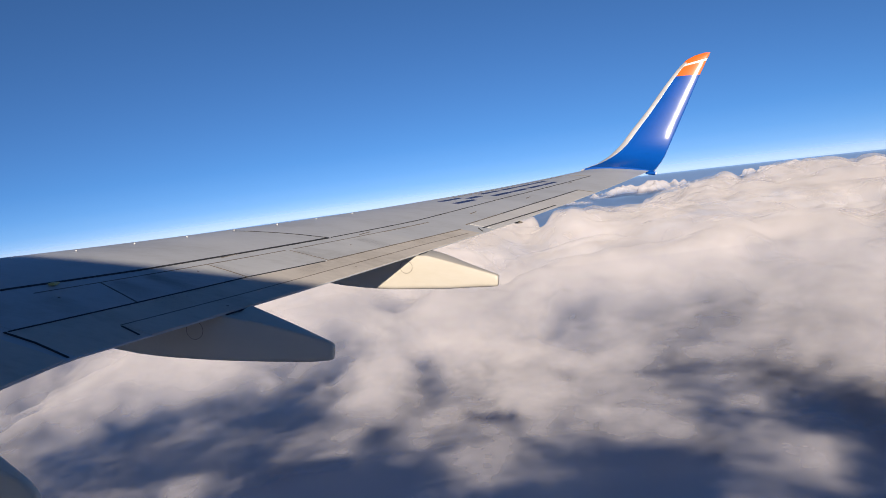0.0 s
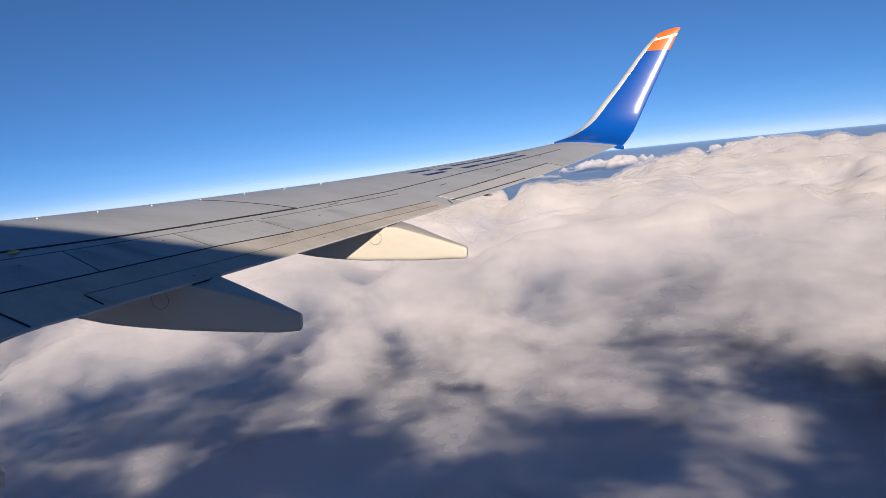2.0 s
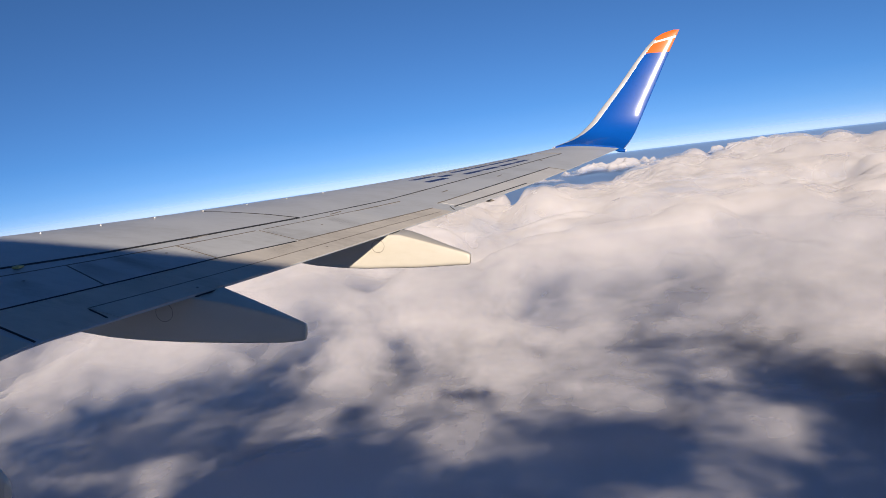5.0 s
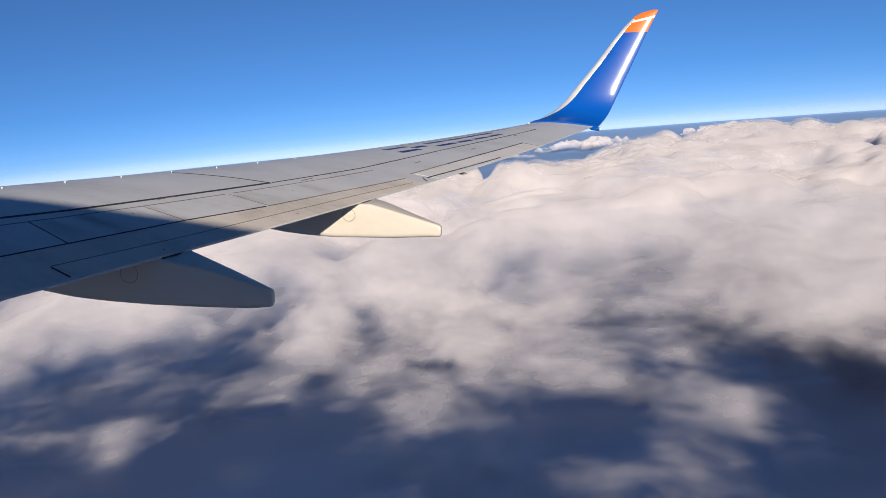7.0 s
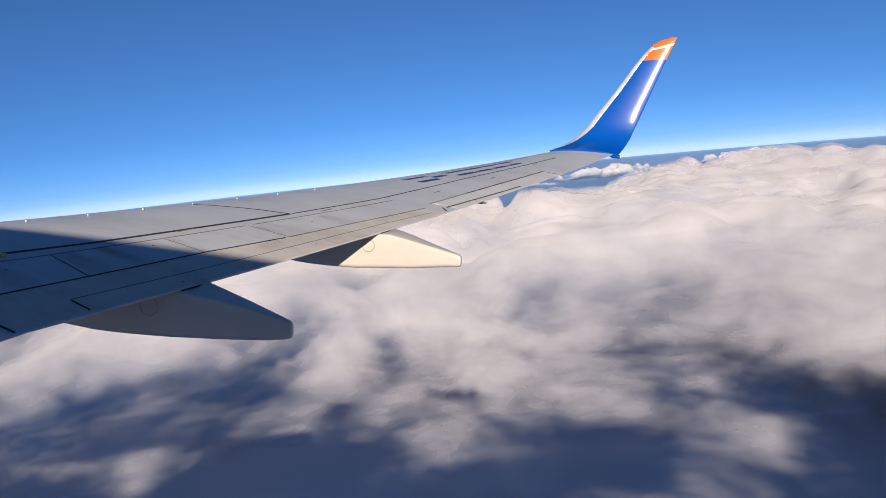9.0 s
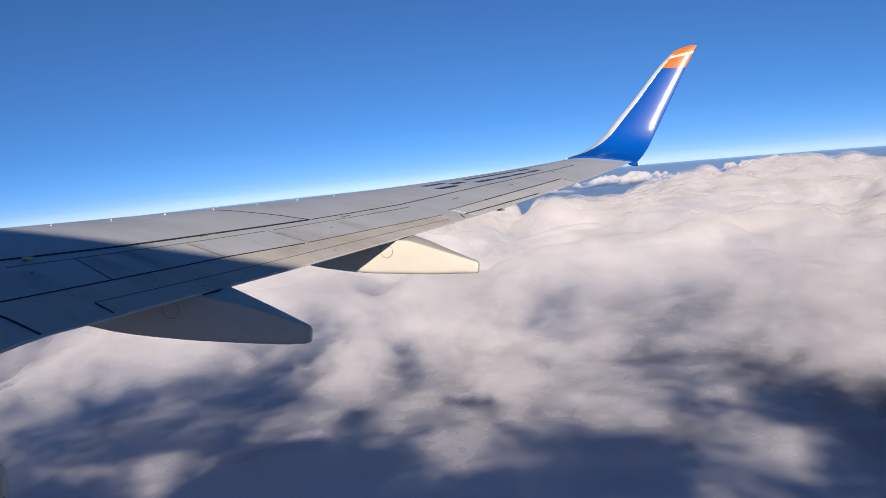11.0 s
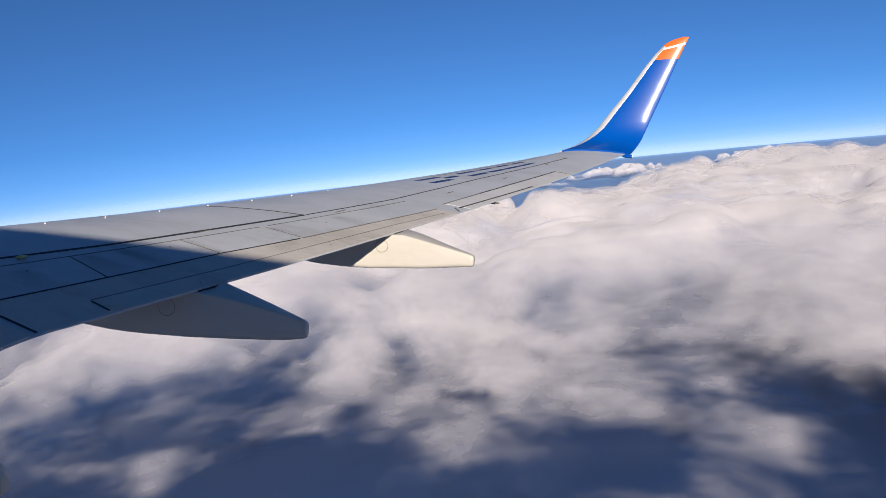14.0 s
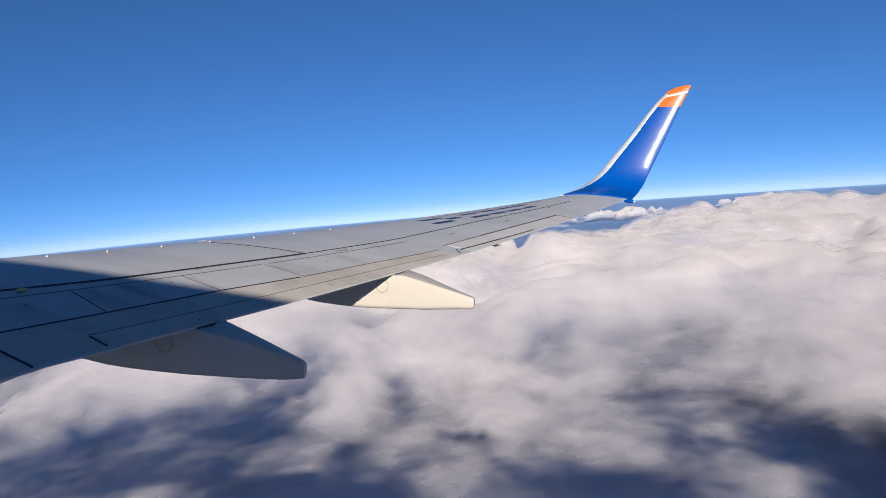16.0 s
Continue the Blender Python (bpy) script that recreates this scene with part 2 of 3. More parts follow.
    body.inputs[0].default_value = 0.38
    nt.links.new(d.outputs[0], body.inputs[1])
    nt.links.new(through_light.outputs[0], body.inputs[2])
    tr = nt.nodes.new("ShaderNodeBsdfTransparent")
    mt = nt.nodes.new("ShaderNodeMixShader")
    nt.links.new(opacity.outputs[0], mt.inputs[0])
    nt.links.new(tr.outputs[0], mt.inputs[1])
    nt.links.new(body.outputs[0], mt.inputs[2])
    nt.links.new(mt.outputs[0], out.inputs["Surface"])
    return m


# ---- sea and clouds ----
WATER, wnt, wb = shader("sea water")
wb.inputs["Base Color"].default_value = (0.012, 0.03, 0.075, 1)
wb.inputs["Roughness"].default_value = 0.16
wn = noise_node(wnt, 0.02, 8, 0.65)
wbp = wnt.nodes.new("ShaderNodeBump")
wbp.inputs["Strength"].default_value = 0.06
wbp.inputs["Distance"].default_value = 3.0
wnt.links.new(wn.outputs["Fac"], wbp.inputs["Height"])
wnt.links.new(wbp.outputs["Normal"], wb.inputs["Normal"])
wr = ramp(wnt, noise_node(wnt, 0.0025, 5, 0.6).outputs["Fac"], [(0.3, (0.014, 0.040, 0.12)), (0.7, (0.020, 0.052, 0.15))])
wnt.links.new(wr.outputs["Color"], wb.inputs["Base Color"])


def sea():
    bm = bmesh.new()
    rings = [0, 300, 900, 1800, 3000, 4000, 4880]
    prev = None
    for r in rings:
        cur = [bm.verts.new((r * math.sin(a), r * math.cos(a), 0)) for a in (2 * math.pi * k / 180 for k in range(180))] if r else [bm.verts.new((0, 0, 0))]
        if prev:
            for k in range(180):
                if len(prev) == 1:
                    bm.faces.new((prev[0], cur[(k + 1) % 180], cur[k]))
                else:
                    bm.faces.new((prev[k], prev[(k + 1) % 180], cur[(k + 1) % 180], cur[k]))
        prev = cur
    me = bpy.data.meshes.new("water")
    bm.to_mesh(me)
    bm.free()
    me.materials.append(WATER)
    return tagged(new("water", me), "dark blue open sea far below the clouds", "sea", kind="structure")


sea()


def layer_shape(lift, tear, seed):
    """One layer of the bank's vapour, lying over or under the mean cloud top, with small billows of its own."""
    def shape(X, Y):
        h, thick = cloud_shape(X, Y)
        R = np.hypot(X, Y)
        drift = 0.9 * fbm(X / 120, Y / 150, 300, 2) + 0.2 * (1 - ease(500, 950, R)) * fbm(X / 45, Y / 55, 350, 2)
        patch_of = fbm(X / 90, Y / 110, seed, 3)
        far = 0.35 + 0.65 * ease(450, 950, R)
        out = ease(600, 1000, R)
        own = puffs(X / 74, Y / 90, seed + 5)
        heads = 13.0 * out * (own + 0.45 * puffs(X / 33, Y / 40, seed + 6) - 0.62)
        # further out the thin layers fill the hollows and leave the heads bare
        bare = out * np.clip(lift / 6 + 0.8, 0, 1) * (0.9 * ease(76, 100, h) + 0.5 * ease(0.4, 0.8, own))
        return h + heads + far * (lift * (1 + 0.4 * drift) + 5.0 * drift), np.clip(thick + tear * patch_of - bare, 0, 1)
    return shape


# the bank is five layers of vapour, thin and torn above, dense below, so that its heads have no hard outline
for lift, tear, lo, hi, top, rag, seed in ((12.0, 0.25, 2.10, 3.10, 0.34, 1.6, 300), (7.0, 0.22, 1.95, 2.95, 0.40, 1.5, 310), (2.0, 0.18, 1.60, 2.60, 0.50, 1.3, 320), (-4.0, 0.12, 1.18, 2.13, 0.70, 1.1, 330)):
    tagged(cloud_sheet("cloud_fringe", layer_shape(lift, tear, seed), vapour("cloud fringe", lo, hi, top, seed / 37, 0.3, 0.06, rag), 2600, 330),
           "thin torn vapour over the heads of the cloud bank", "clouds", kind="stuff")
tagged(cloud_sheet("cloud_bank", layer_shape(-10.0, 0.05, 340), vapour("cloud body", 1.16, 2.34, 1.0, 0.0, 0.4, 0.08, 1.2), 2600, 330), "white rolling bank of low cloud with soft gaps", "clouds", kind="stuff")


def sea_airlight_shape(X, Y):
    """Thin sheet just over the water that imitates airlight, thicker far out."""
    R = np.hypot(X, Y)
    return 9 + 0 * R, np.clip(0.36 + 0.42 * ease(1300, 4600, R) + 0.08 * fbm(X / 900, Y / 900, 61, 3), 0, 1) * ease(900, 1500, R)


# pale blue put into the sheet's colour in place of airlight
AIRLIGHT, mnt, mb = shader("painted airlight")
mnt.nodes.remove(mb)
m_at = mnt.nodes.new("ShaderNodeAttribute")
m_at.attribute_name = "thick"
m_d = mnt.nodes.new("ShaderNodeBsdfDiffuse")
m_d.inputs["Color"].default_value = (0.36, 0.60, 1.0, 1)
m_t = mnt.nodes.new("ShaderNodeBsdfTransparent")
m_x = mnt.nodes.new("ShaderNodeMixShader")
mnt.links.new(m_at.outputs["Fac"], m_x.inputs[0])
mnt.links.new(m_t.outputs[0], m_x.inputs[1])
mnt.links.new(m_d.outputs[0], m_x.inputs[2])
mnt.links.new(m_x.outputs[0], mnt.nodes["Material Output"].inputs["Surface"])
tagged(cloud_sheet("sea_airlight_sheet", sea_airlight_shape, AIRLIGHT, 4870), "pale thin sheet imitating airlight over the distant sea", "mist", kind="stuff")


def near_airlight_shape(X, Y):
    """A faint sheet over the broken cloud near the aircraft, tinted to imitate airlight."""
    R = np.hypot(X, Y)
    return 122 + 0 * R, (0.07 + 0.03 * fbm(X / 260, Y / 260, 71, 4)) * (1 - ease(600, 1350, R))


NEAR_AIRLIGHT = AIRLIGHT.copy()
NEAR_AIRLIGHT.name = "painted near airlight"
[n for n in NEAR_AIRLIGHT.node_tree.nodes if n.bl_idname == "ShaderNodeBsdfDiffuse"][0].inputs["Color"].default_value = (0.26, 0.43, 0.80, 1)
tagged(cloud_sheet("near_airlight_sheet", near_airlight_shape, NEAR_AIRLIGHT, 1500), "thin bluish sheet imitating airlight over the broken cloud", "haze", kind="stuff")


def haze_ring():
    """A tinted ring round the distant sea that imitates haze, thinning out upwards."""
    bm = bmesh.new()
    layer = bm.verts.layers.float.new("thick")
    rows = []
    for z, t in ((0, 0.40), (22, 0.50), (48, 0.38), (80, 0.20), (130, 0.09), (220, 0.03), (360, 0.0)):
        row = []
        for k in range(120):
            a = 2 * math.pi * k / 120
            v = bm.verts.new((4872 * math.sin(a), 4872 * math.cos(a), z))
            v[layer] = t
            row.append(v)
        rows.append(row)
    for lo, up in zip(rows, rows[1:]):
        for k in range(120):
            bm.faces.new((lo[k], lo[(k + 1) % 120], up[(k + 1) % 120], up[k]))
    me = bpy.data.meshes.new("backdrop")
    bm.to_mesh(me)
    bm.free()
    me.materials.append(HAZE_TINT)
    me.polygons.foreach_set("use_smooth", [True] * len(me.polygons))
    return tagged(new("backdrop", me), "pale tinted ring imitating haze along the horizon over the sea", "haze", kind="structure")


HAZE_TINT = AIRLIGHT.copy()
HAZE_TINT.name = "painted horizon haze"
[n for n in HAZE_TINT.node_tree.nodes if n.bl_idname == "ShaderNodeBsdfDiffuse"][0].inputs["Color"].default_value = (0.58, 0.67, 0.79, 1)
haze_ring()


def far_cloud(az, dist, width, depth, height, seed):
    """A low heap of cloud: a lumpy mound, thin at its ragged rim."""
    n, mrow = 120, 64
    u, v = np.meshgrid(np.linspace(-1, 1, n), np.linspace(-1, 1, mrow), indexing="ij")
    lx, ly = u * width / 2, v * depth / 2
    edge = 0.95 - np.sqrt(u ** 2 + v ** 2) + 0.75 * fbm(u * 2.6 + seed, v * 2.0, seed, 5)
    thick = np.clip(ease(0.0, 0.8, edge), 0, 1) * (1 - ease(0.86, 1.0, np.maximum(abs(u), abs(v))))
    s1 = height * 1.1
    lump = 0.55 * puffs(lx / s1 / 1.6, ly / s1 / 1.6, seed) + 0.3 * puffs(lx / s1 * 1.6, ly / s1 * 1.6, seed + 3)
    h = thick * height * (0.25 + 0.8 * lump + 0.3 * fbm(lx / 90, ly / 90, seed + 6, 4))
    co = np.stack([lx, ly, h], -1).reshape(-1, 3)
    idx = np.arange(n * mrow).reshape(n, mrow)
    quads = np.stack([idx[:-1, :-1], idx[1:, :-1], idx[1:, 1:], idx[:-1, 1:]], -1).reshape(-1, 4)
    me = bpy.data.meshes.new("cloud")
    me.from_pydata(co.tolist(), [], quads.tolist())
    att = me.attributes.new("thick", "FLOAT", "POINT")
    att.data.foreach_set("value", thick.reshape(-1).astype(np.float32))
    me.polygons.foreach_set("use_smooth", [True] * len(me.polygons))
    me.materials.append(FAR_VAPOUR)
    ob = new("cloud", me)
    ob.matrix_world = pose(dist * math.sin(radians(az)), dist * math.cos(radians(az)), 8.9, 0, 0, -az)
    return tagged(ob, "small white heap of cloud far out over the sea", "cloud", group="far clouds")


FAR_VAPOUR = vapour("far cloud body", 1.02, 2.1, 0.7, 11.0, 0.6, 0.2, 1.15)
rnd = random.Random(4)
for k in range(16):
    far_cloud(-48 + 4.6 * k + rnd.uniform(-1.5, 1.5), rnd.uniform(2300, 4200), rnd.uniform(260, 760), rnd.uniform(200, 480), rnd.uniform(22, 46), 200 + 10 * k)

# ---- the airliner ----
airliner = tagged(new("airliner"), "grey-winged airliner with a blue and orange winglet in flight", "airplane")
airliner.matrix_world = AIR


def part(name, bm, material, parent, label=""):
    me = bpy.data.meshes.new(name)
    bm.normal_update()
    bm.to_mesh(me)
    bm.free()
    me.materials.append(material)
    ob = new(name, me)
    ob.parent = parent
    if label:
        tagged(ob, label)
    return ob


Y_KINK, Y_TIP = 5.8, 17.0
CHORD_KINK, CHORD_TIP = 3.836, 1.342
SWEEP = math.tan(radians(27.74))


def lead(y):
    return y * SWEEP


def trail(y):
    xk = lead(Y_KINK) + CHORD_KINK
    return xk if y < Y_KINK else xk + (y - Y_KINK) / (Y_TIP - Y_KINK) * (lead(Y_TIP) + CHORD_TIP - xk)


def crest(s):
    s = min(max(s, 0.0), 1.0)
    return math.sqrt(max(0, 1 - ((0.35 - s) / 0.35) ** 2)) if s < 0.35 else 1 - ((s - 0.35) / 0.65) ** 1.7


def skin(y, s, proud=0.0):
    """A point of the wing's upper skin at the span y and the share s of the chord."""
    c = trail(y) - lead(y)
    inc = math.tan(radians(2.64 - 4.94 * (y - Y_KINK) / (Y_TIP - Y_KINK)))
    z = y * math.tan(radians(6)) + 0.634 * (y / 17) ** 2.475 + (1 - s) * c * inc + 0.05 * c * crest(s)
    return Vector((lead(y) + s * c, y, z + proud))


def belly(y, s):
    """The lower skin under skin(y, s)."""
    c = trail(y) - lead(y)
    p = skin(y, s)
    p.z -= c * (0.05 * crest(s) + 0.075 * (math.sqrt(max(0, s)) * 1.9 * (1 - s) ** 0.9)) + 0.012
    return p


def loft(rings, closed_ends=True, sharp=()):
    """Rings of equal length joined to a tube."""
    bm = bmesh.new()
    vs = [[bm.verts.new(p) for p in r] for r in rings]
    n = len(rings[0])
    for a, b in zip(vs, vs[1:]):
        for k in range(n):
            f = bm.faces.new((a[k], a[(k + 1) % n], b[(k + 1) % n], b[k]))
            f.smooth = True
    if closed_ends:
        bm.faces.new(vs[0][::-1])
        bm.faces.new(vs[-1])
    bmesh.ops.recalc_face_normals(bm, faces=bm.faces[:])
    for ends in (vs[0], vs[-1]):
        for k in range(n):
            bm.edges.get((ends[k], ends[(k + 1) % n])).smooth = False
    for a, b in zip(vs, vs[1:]):
        for k in sharp:
            e = bm.edges.get((a[k], b[k]))
            if e:
                e.smooth = False
    return bm


def wing_rings(side=1, y_from=1.2, steps=74):
    top = [1 - k / 30 for k in range(30)] + [0.02, 0.008, 0.0]
    low = [0.01, 0.03, 0.07, 0.13, 0.2, 0.3, 0.4, 0.5, 0.6, 0.7, 0.8, 0.9, 0.97, 1.0]
    rings = []
    for k in range(steps + 1):
        y = y_from + (16.95 - y_from) * k / steps
        ring = [skin(y, s) for s in top] + [belly(y, s) for s in low]
        rings.append([Vector((p.x, p.y * side, p.z)) for p in ring])
    return rings, len(top)


rings, ntop = wing_rings()
wing = part("wing", loft(rings, sharp=(0, len(rings[0]) - 1)), GREY, airliner, "grey painted swept wing with panel joints")


def patch(name, ys, s_from, s_to, material, proud=0.006, parent=None, ns=8, label="", skew=lambda y: 0.0):
    """A panel that lies proud on the wing between two chord lines; its rim falls to the skin."""
    ys = list(ys)
    rows = []
    for y in ys:
        a, b = s_from(y), s_to(y)
        rows.append([skin(y - skew(y) * k / ns, a + (b - a) * k / ns, proud) for k in range(ns + 1)])
    bm = bmesh.new()
    vs = [[bm.verts.new(p) for p in r] for r in rows]
    for a, b in zip(vs, vs[1:]):
        for k in range(ns):
            bm.faces.new((a[k], a[k + 1], b[k + 1], b[k])).smooth = True
    rim = [*vs[0], *[r[-1] for r in vs[1:]], *vs[-1][-2::-1], *[r[0] for r in vs[-2:0:-1]]]
    low = [bm.verts.new(v.co - Vector((0, 0, proud + 0.01))) for v in rim]
    for k in range(len(rim)):
        bm.faces.new((rim[k], low[k], low[(k + 1) % len(rim)], rim[(k + 1) % len(rim)]))
        bm.edges.get((rim[k], rim[(k + 1) % len(rim)])).smooth = False
    bmesh.ops.recalc_face_normals(bm, faces=bm.faces[:])
    if sum(f.normal.z for f in bm.faces if f.smooth) < 0:
        bmesh.ops.reverse_faces(bm, faces=bm.faces[:])
    return part(name, bm, material, parent or wing, label)


def ribbon(name, points, width, material, proud=0.004, parent=None, label=""):
    """A narrow strip along a line of (y, s) points on the skin."""
    dense = []
    for (y0, s0), (y1, s1) in zip(points, points[1:]):
        n = max(1, int(math.hypot(y1 - y0, (s1 - s0) * 3) / 0.18))
        dense += [(y0 + (y1 - y0) * k / n, s0 + (s1 - s0) * k / n) for k in range(n)]
    dense.append(points[-1])
    mid = [skin(y, s, proud) for y, s in dense]
    bm = bmesh.new()
    left, right = [], []
    for k, p in enumerate(mid):
        d = (mid[min(k + 1, len(mid) - 1)] - mid[max(k - 1, 0)])
        d.z = 0
        d.normalize()
        side = Vector((-d.y, d.x, 0)) * width / 2
        for row, sg in ((left, 1), (right, -1)):
            q = p + side * sg
            c = trail(q.y) - lead(q.y)
            z = skin(q.y, min(1.0, (q.x - lead(q.y)) / c), proud).z
            row.append(bm.verts.new((q.x, q.y, z)))
    bot_l = [bm.verts.new(v.co - Vector((0, 0, 0.006))) for v in left]
    bot_r = [bm.verts.new(v.co - Vector((0, 0, 0.006))) for v in right]
    for k in range(len(mid) - 1):
        bm.faces.new((left[k], left[k + 1], right[k + 1], right[k]))
        bm.faces.new((bot_l[k], bot_l[k + 1], left[k + 1], left[k]))
        bm.faces.new((right[k], right[k + 1], bot_r[k + 1], bot_r[k]))
    bm.faces.new((left[0], right[0], bot_r[0], bot_l[0]))
    bm.faces.new((left[-1], bot_l[-1], bot_r[-1], right[-1]))
    bmesh.ops.recalc_face_normals(bm, faces=bm.faces[:])
    bm.faces.ensure_lookup_table()
    if bm.faces[0].normal.z < 0:
        bmesh.ops.reverse_faces(bm, faces=bm.faces[:])
    return part(name, bm, material, parent or wing, label)


def steps(a, b, n):
    return [a + (b - a) * k / n for k in range(n + 1)]


def line(*pts):
    ys, ss = zip(*pts)
    return lambda y: float(np.interp(y, ys, ss))


hinge = line((5.85, 0.615), (6.72, 0.626), (7.78, 0.644), (10.5, 0.688), (11.3, 0.70))
spoil_end = line((5.85, 0.819), (7.99, 0.822), (8.95, 0.848), (9.92, 0.862), (11.14, 0.896))
flap_line = line((6.4, 0.921), (7.7, 0.928), (8.8, 0.930), (10.05, 0.940), (11.0, 0.965))
spar = line((2.0, 0.50), (5.0, 0.53), (6.75, 0.562), (7.62, 0.586), (8.77, 0.600), (9.77, 0.617), (11.23, 0.631), (13.3, 0.571), (16.06, 0.549))

# spoiler panels, their ends square to the hinge line
slant = line((5.9, 0.05), (7.11, 0.22), (8.1, 0.11), (9.03, 0.09), (10.4, 0.08))
for y0, y1 in ((6.0, 7.102), (7.118, 8.093), (8.107, 9.024), (9.036, 10.4)):
    patch("spoiler", steps(y0, y1, 6), lambda y: hinge(y) + 0.004, lambda y: spoil_end(y) - 0.004, PANEL, 0.004, skew=slant)
# flap, its aft segment, the inner flap, aileron and its tab
patch("flap", steps(5.86, 11.1, 16), lambda y: spoil_end(y) + 0.004, lambda y: 0.995, TRAIL, 0.002)
patch("aft_flap", steps(6.44, 10.98, 14), flap_line, lambda y: 0.999, TRAIL, 0.006)
patch("inner_flap", steps(2.2, 5.77, 10), lambda y: 0.80, lambda y: 0.998, TRAIL, 0.006)
ail_front = line((11.37, 0.857), (13.2, 0.836), (14.63, 0.837))
patch("aileron", steps(11.42, 14.58, 12), lambda y: ail_front(y) + 0.008, lambda y: 0.999, PALE, 0.003)
# seals and panel joints
ribbon("spar_seal", [(y, spar(y)) for y in (2.0, 5.0, 6.75, 7.62, 8.77, 9.77)], 0.036, SEAL, 0.005, label="black rubber seal strip")
ribbon("skin_joint", [(y, spar(y)) for y in (9.8, 10.5, 11.23, 12.2, 13.3, 14.7, 16.06)], 0.016, SEAL, 0.004)
ribbon("skin_joint", [(9.70, 0.20), (9.70, 0.356), (9.745, 0.495), (9.769, 0.612)], 0.018, SEAL, 0.004)
ribbon("skin_joint", [(16.06, 0.549), (16.06, 0.217)], 0.008, LINE, 0.004)
ribbon("skin_joint", [(16.06, 0.217), (14.6, 0.219), (13.2, 0.23)], 0.012, LINE, 0.004)
ribbon("hinge_joint", [(y, hinge(y)) for y in (6.6, 7.1, 7.78, 9.0)], 0.014, LINE, 0.005)
ribbon("hinge_joint", [(y, hinge(y)) for y in (9.1, 10.5, 11.2)], 0.012, LINE, 0.005)
ribbon("spoiler_joint", [(y, spoil_end(y)) for y in (5.9, 7.0, 8.0, 8.9)], 0.011, SEAL, 0.006)
ribbon("spoiler_joint", [(y, spoil_end(y)) for y in (8.93, 9.92, 10.4, 11.1)], 0.010, LINE, 0.006)
for y, w in ((7.11, 0.009), (8.1, 0.007), (9.03, 0.006)):
    ribbon("spoiler_joint", [(y, hinge(y) + 0.004), (y - slant(y), spoil_end(y))], w, LINE, 0.006)
ribbon("flap_joint", [(y, flap_line(y) - 0.003) for y in (6.44, 7.7, 8.8, 10.05, 10.98)], 0.008, LINE, 0.006)
ribbon("flap_joint", [(6.43, 0.925), (6.38, 0.985)], 0.012, SEAL, 0.008)
ribbon("flap_joint", [(5.87, 0.82), (5.86, 0.90), (5.81, 0.995)], 0.016, SEAL, 0.009)
ribbon("aileron_joint", [(11.37, 0.857), (12.3, 0.845)], 0.014, LINE, 0.005)
ribbon("aileron_joint", [(12.3, 0.845), (13.2, 0.836), (14.63, 0.837)], 0.018, SEAL, 0.005)
ribbon("aileron_joint", [(14.62, 0.837), (14.58, 0.995)], 0.007, LINE, 0.008)
ribbon("tab_joint", [(11.35, 0.953), (12.2, 0.962), (13.28, 0.975)], 0.018, SEAL, 0.008)
ribbon("aileron_joint", [(11.30, 0.94), (11.18, 0.99)], 0.010, SEAL, 0.008)


def box(bm, m, size):
    made = bmesh.ops.create_cube(bm, size=1.0, matrix=m @ Matrix.Diagonal((*size, 1)))
    return made["verts"]


# small vane tabs behind the leading edge
for k in range(10):
    y = 6.31 + 0.567 * k
    bm = bmesh.new()
    bmesh.ops.create_cone(bm, cap_ends=True, segments=12, radius1=0.011, radius2=0.007, depth=0.014, matrix=Matrix.Translation(skin(y, 0.20, 0.010)))
    part("vortex_tab", bm, WHITE, wing, "small pale metal tab")

# painted lettering on the upper skin, as plain bars
for y0, y1 in ((12.62, 13.06), (13.50, 13.93), (13.99, 14.37), (14.43, 14.79), (14.85, 15.20)):
    for s0, s1 in ((0.28, 0.325), (0.425, 0.47)):
        patch("lettering_bar", steps(y0 + 0.9 * (0.47 - s1), y1 + 0.9 * (0.47 - s1), 3), lambda y: s0, lambda y: s1, NAVY, 0.003, ns=2)
patch("lettering_bar", steps(13.13, 13.40, 2), lambda y: 0.35, lambda y: 0.40, NAVY, 0.003, ns=2)

# soot streaks, fittings and small marks
SOOT, snt, sb = shader("soot streak")
s_n = noise_node(snt, 4.0, 5, 0.6, (0.5, 2.0, 1))
s_at = snt.nodes.new("ShaderNodeAttribute")
s_at.attribute_name = "thick"
s_m = snt.nodes.new("ShaderNodeMath")
s_m.operation = "MULTIPLY"
snt.links.new(s_n.outputs["Fac"], s_m.inputs[0])
snt.links.new(s_at.outputs["Fac"], s_m.inputs[1])
sb.inputs["Base Color"].default_value = (0.12, 0.10, 0.085, 1)
sb.inputs["Roughness"].default_value = 0.8
snt.links.new(s_m.outputs[0], sb.inputs["Alpha"])


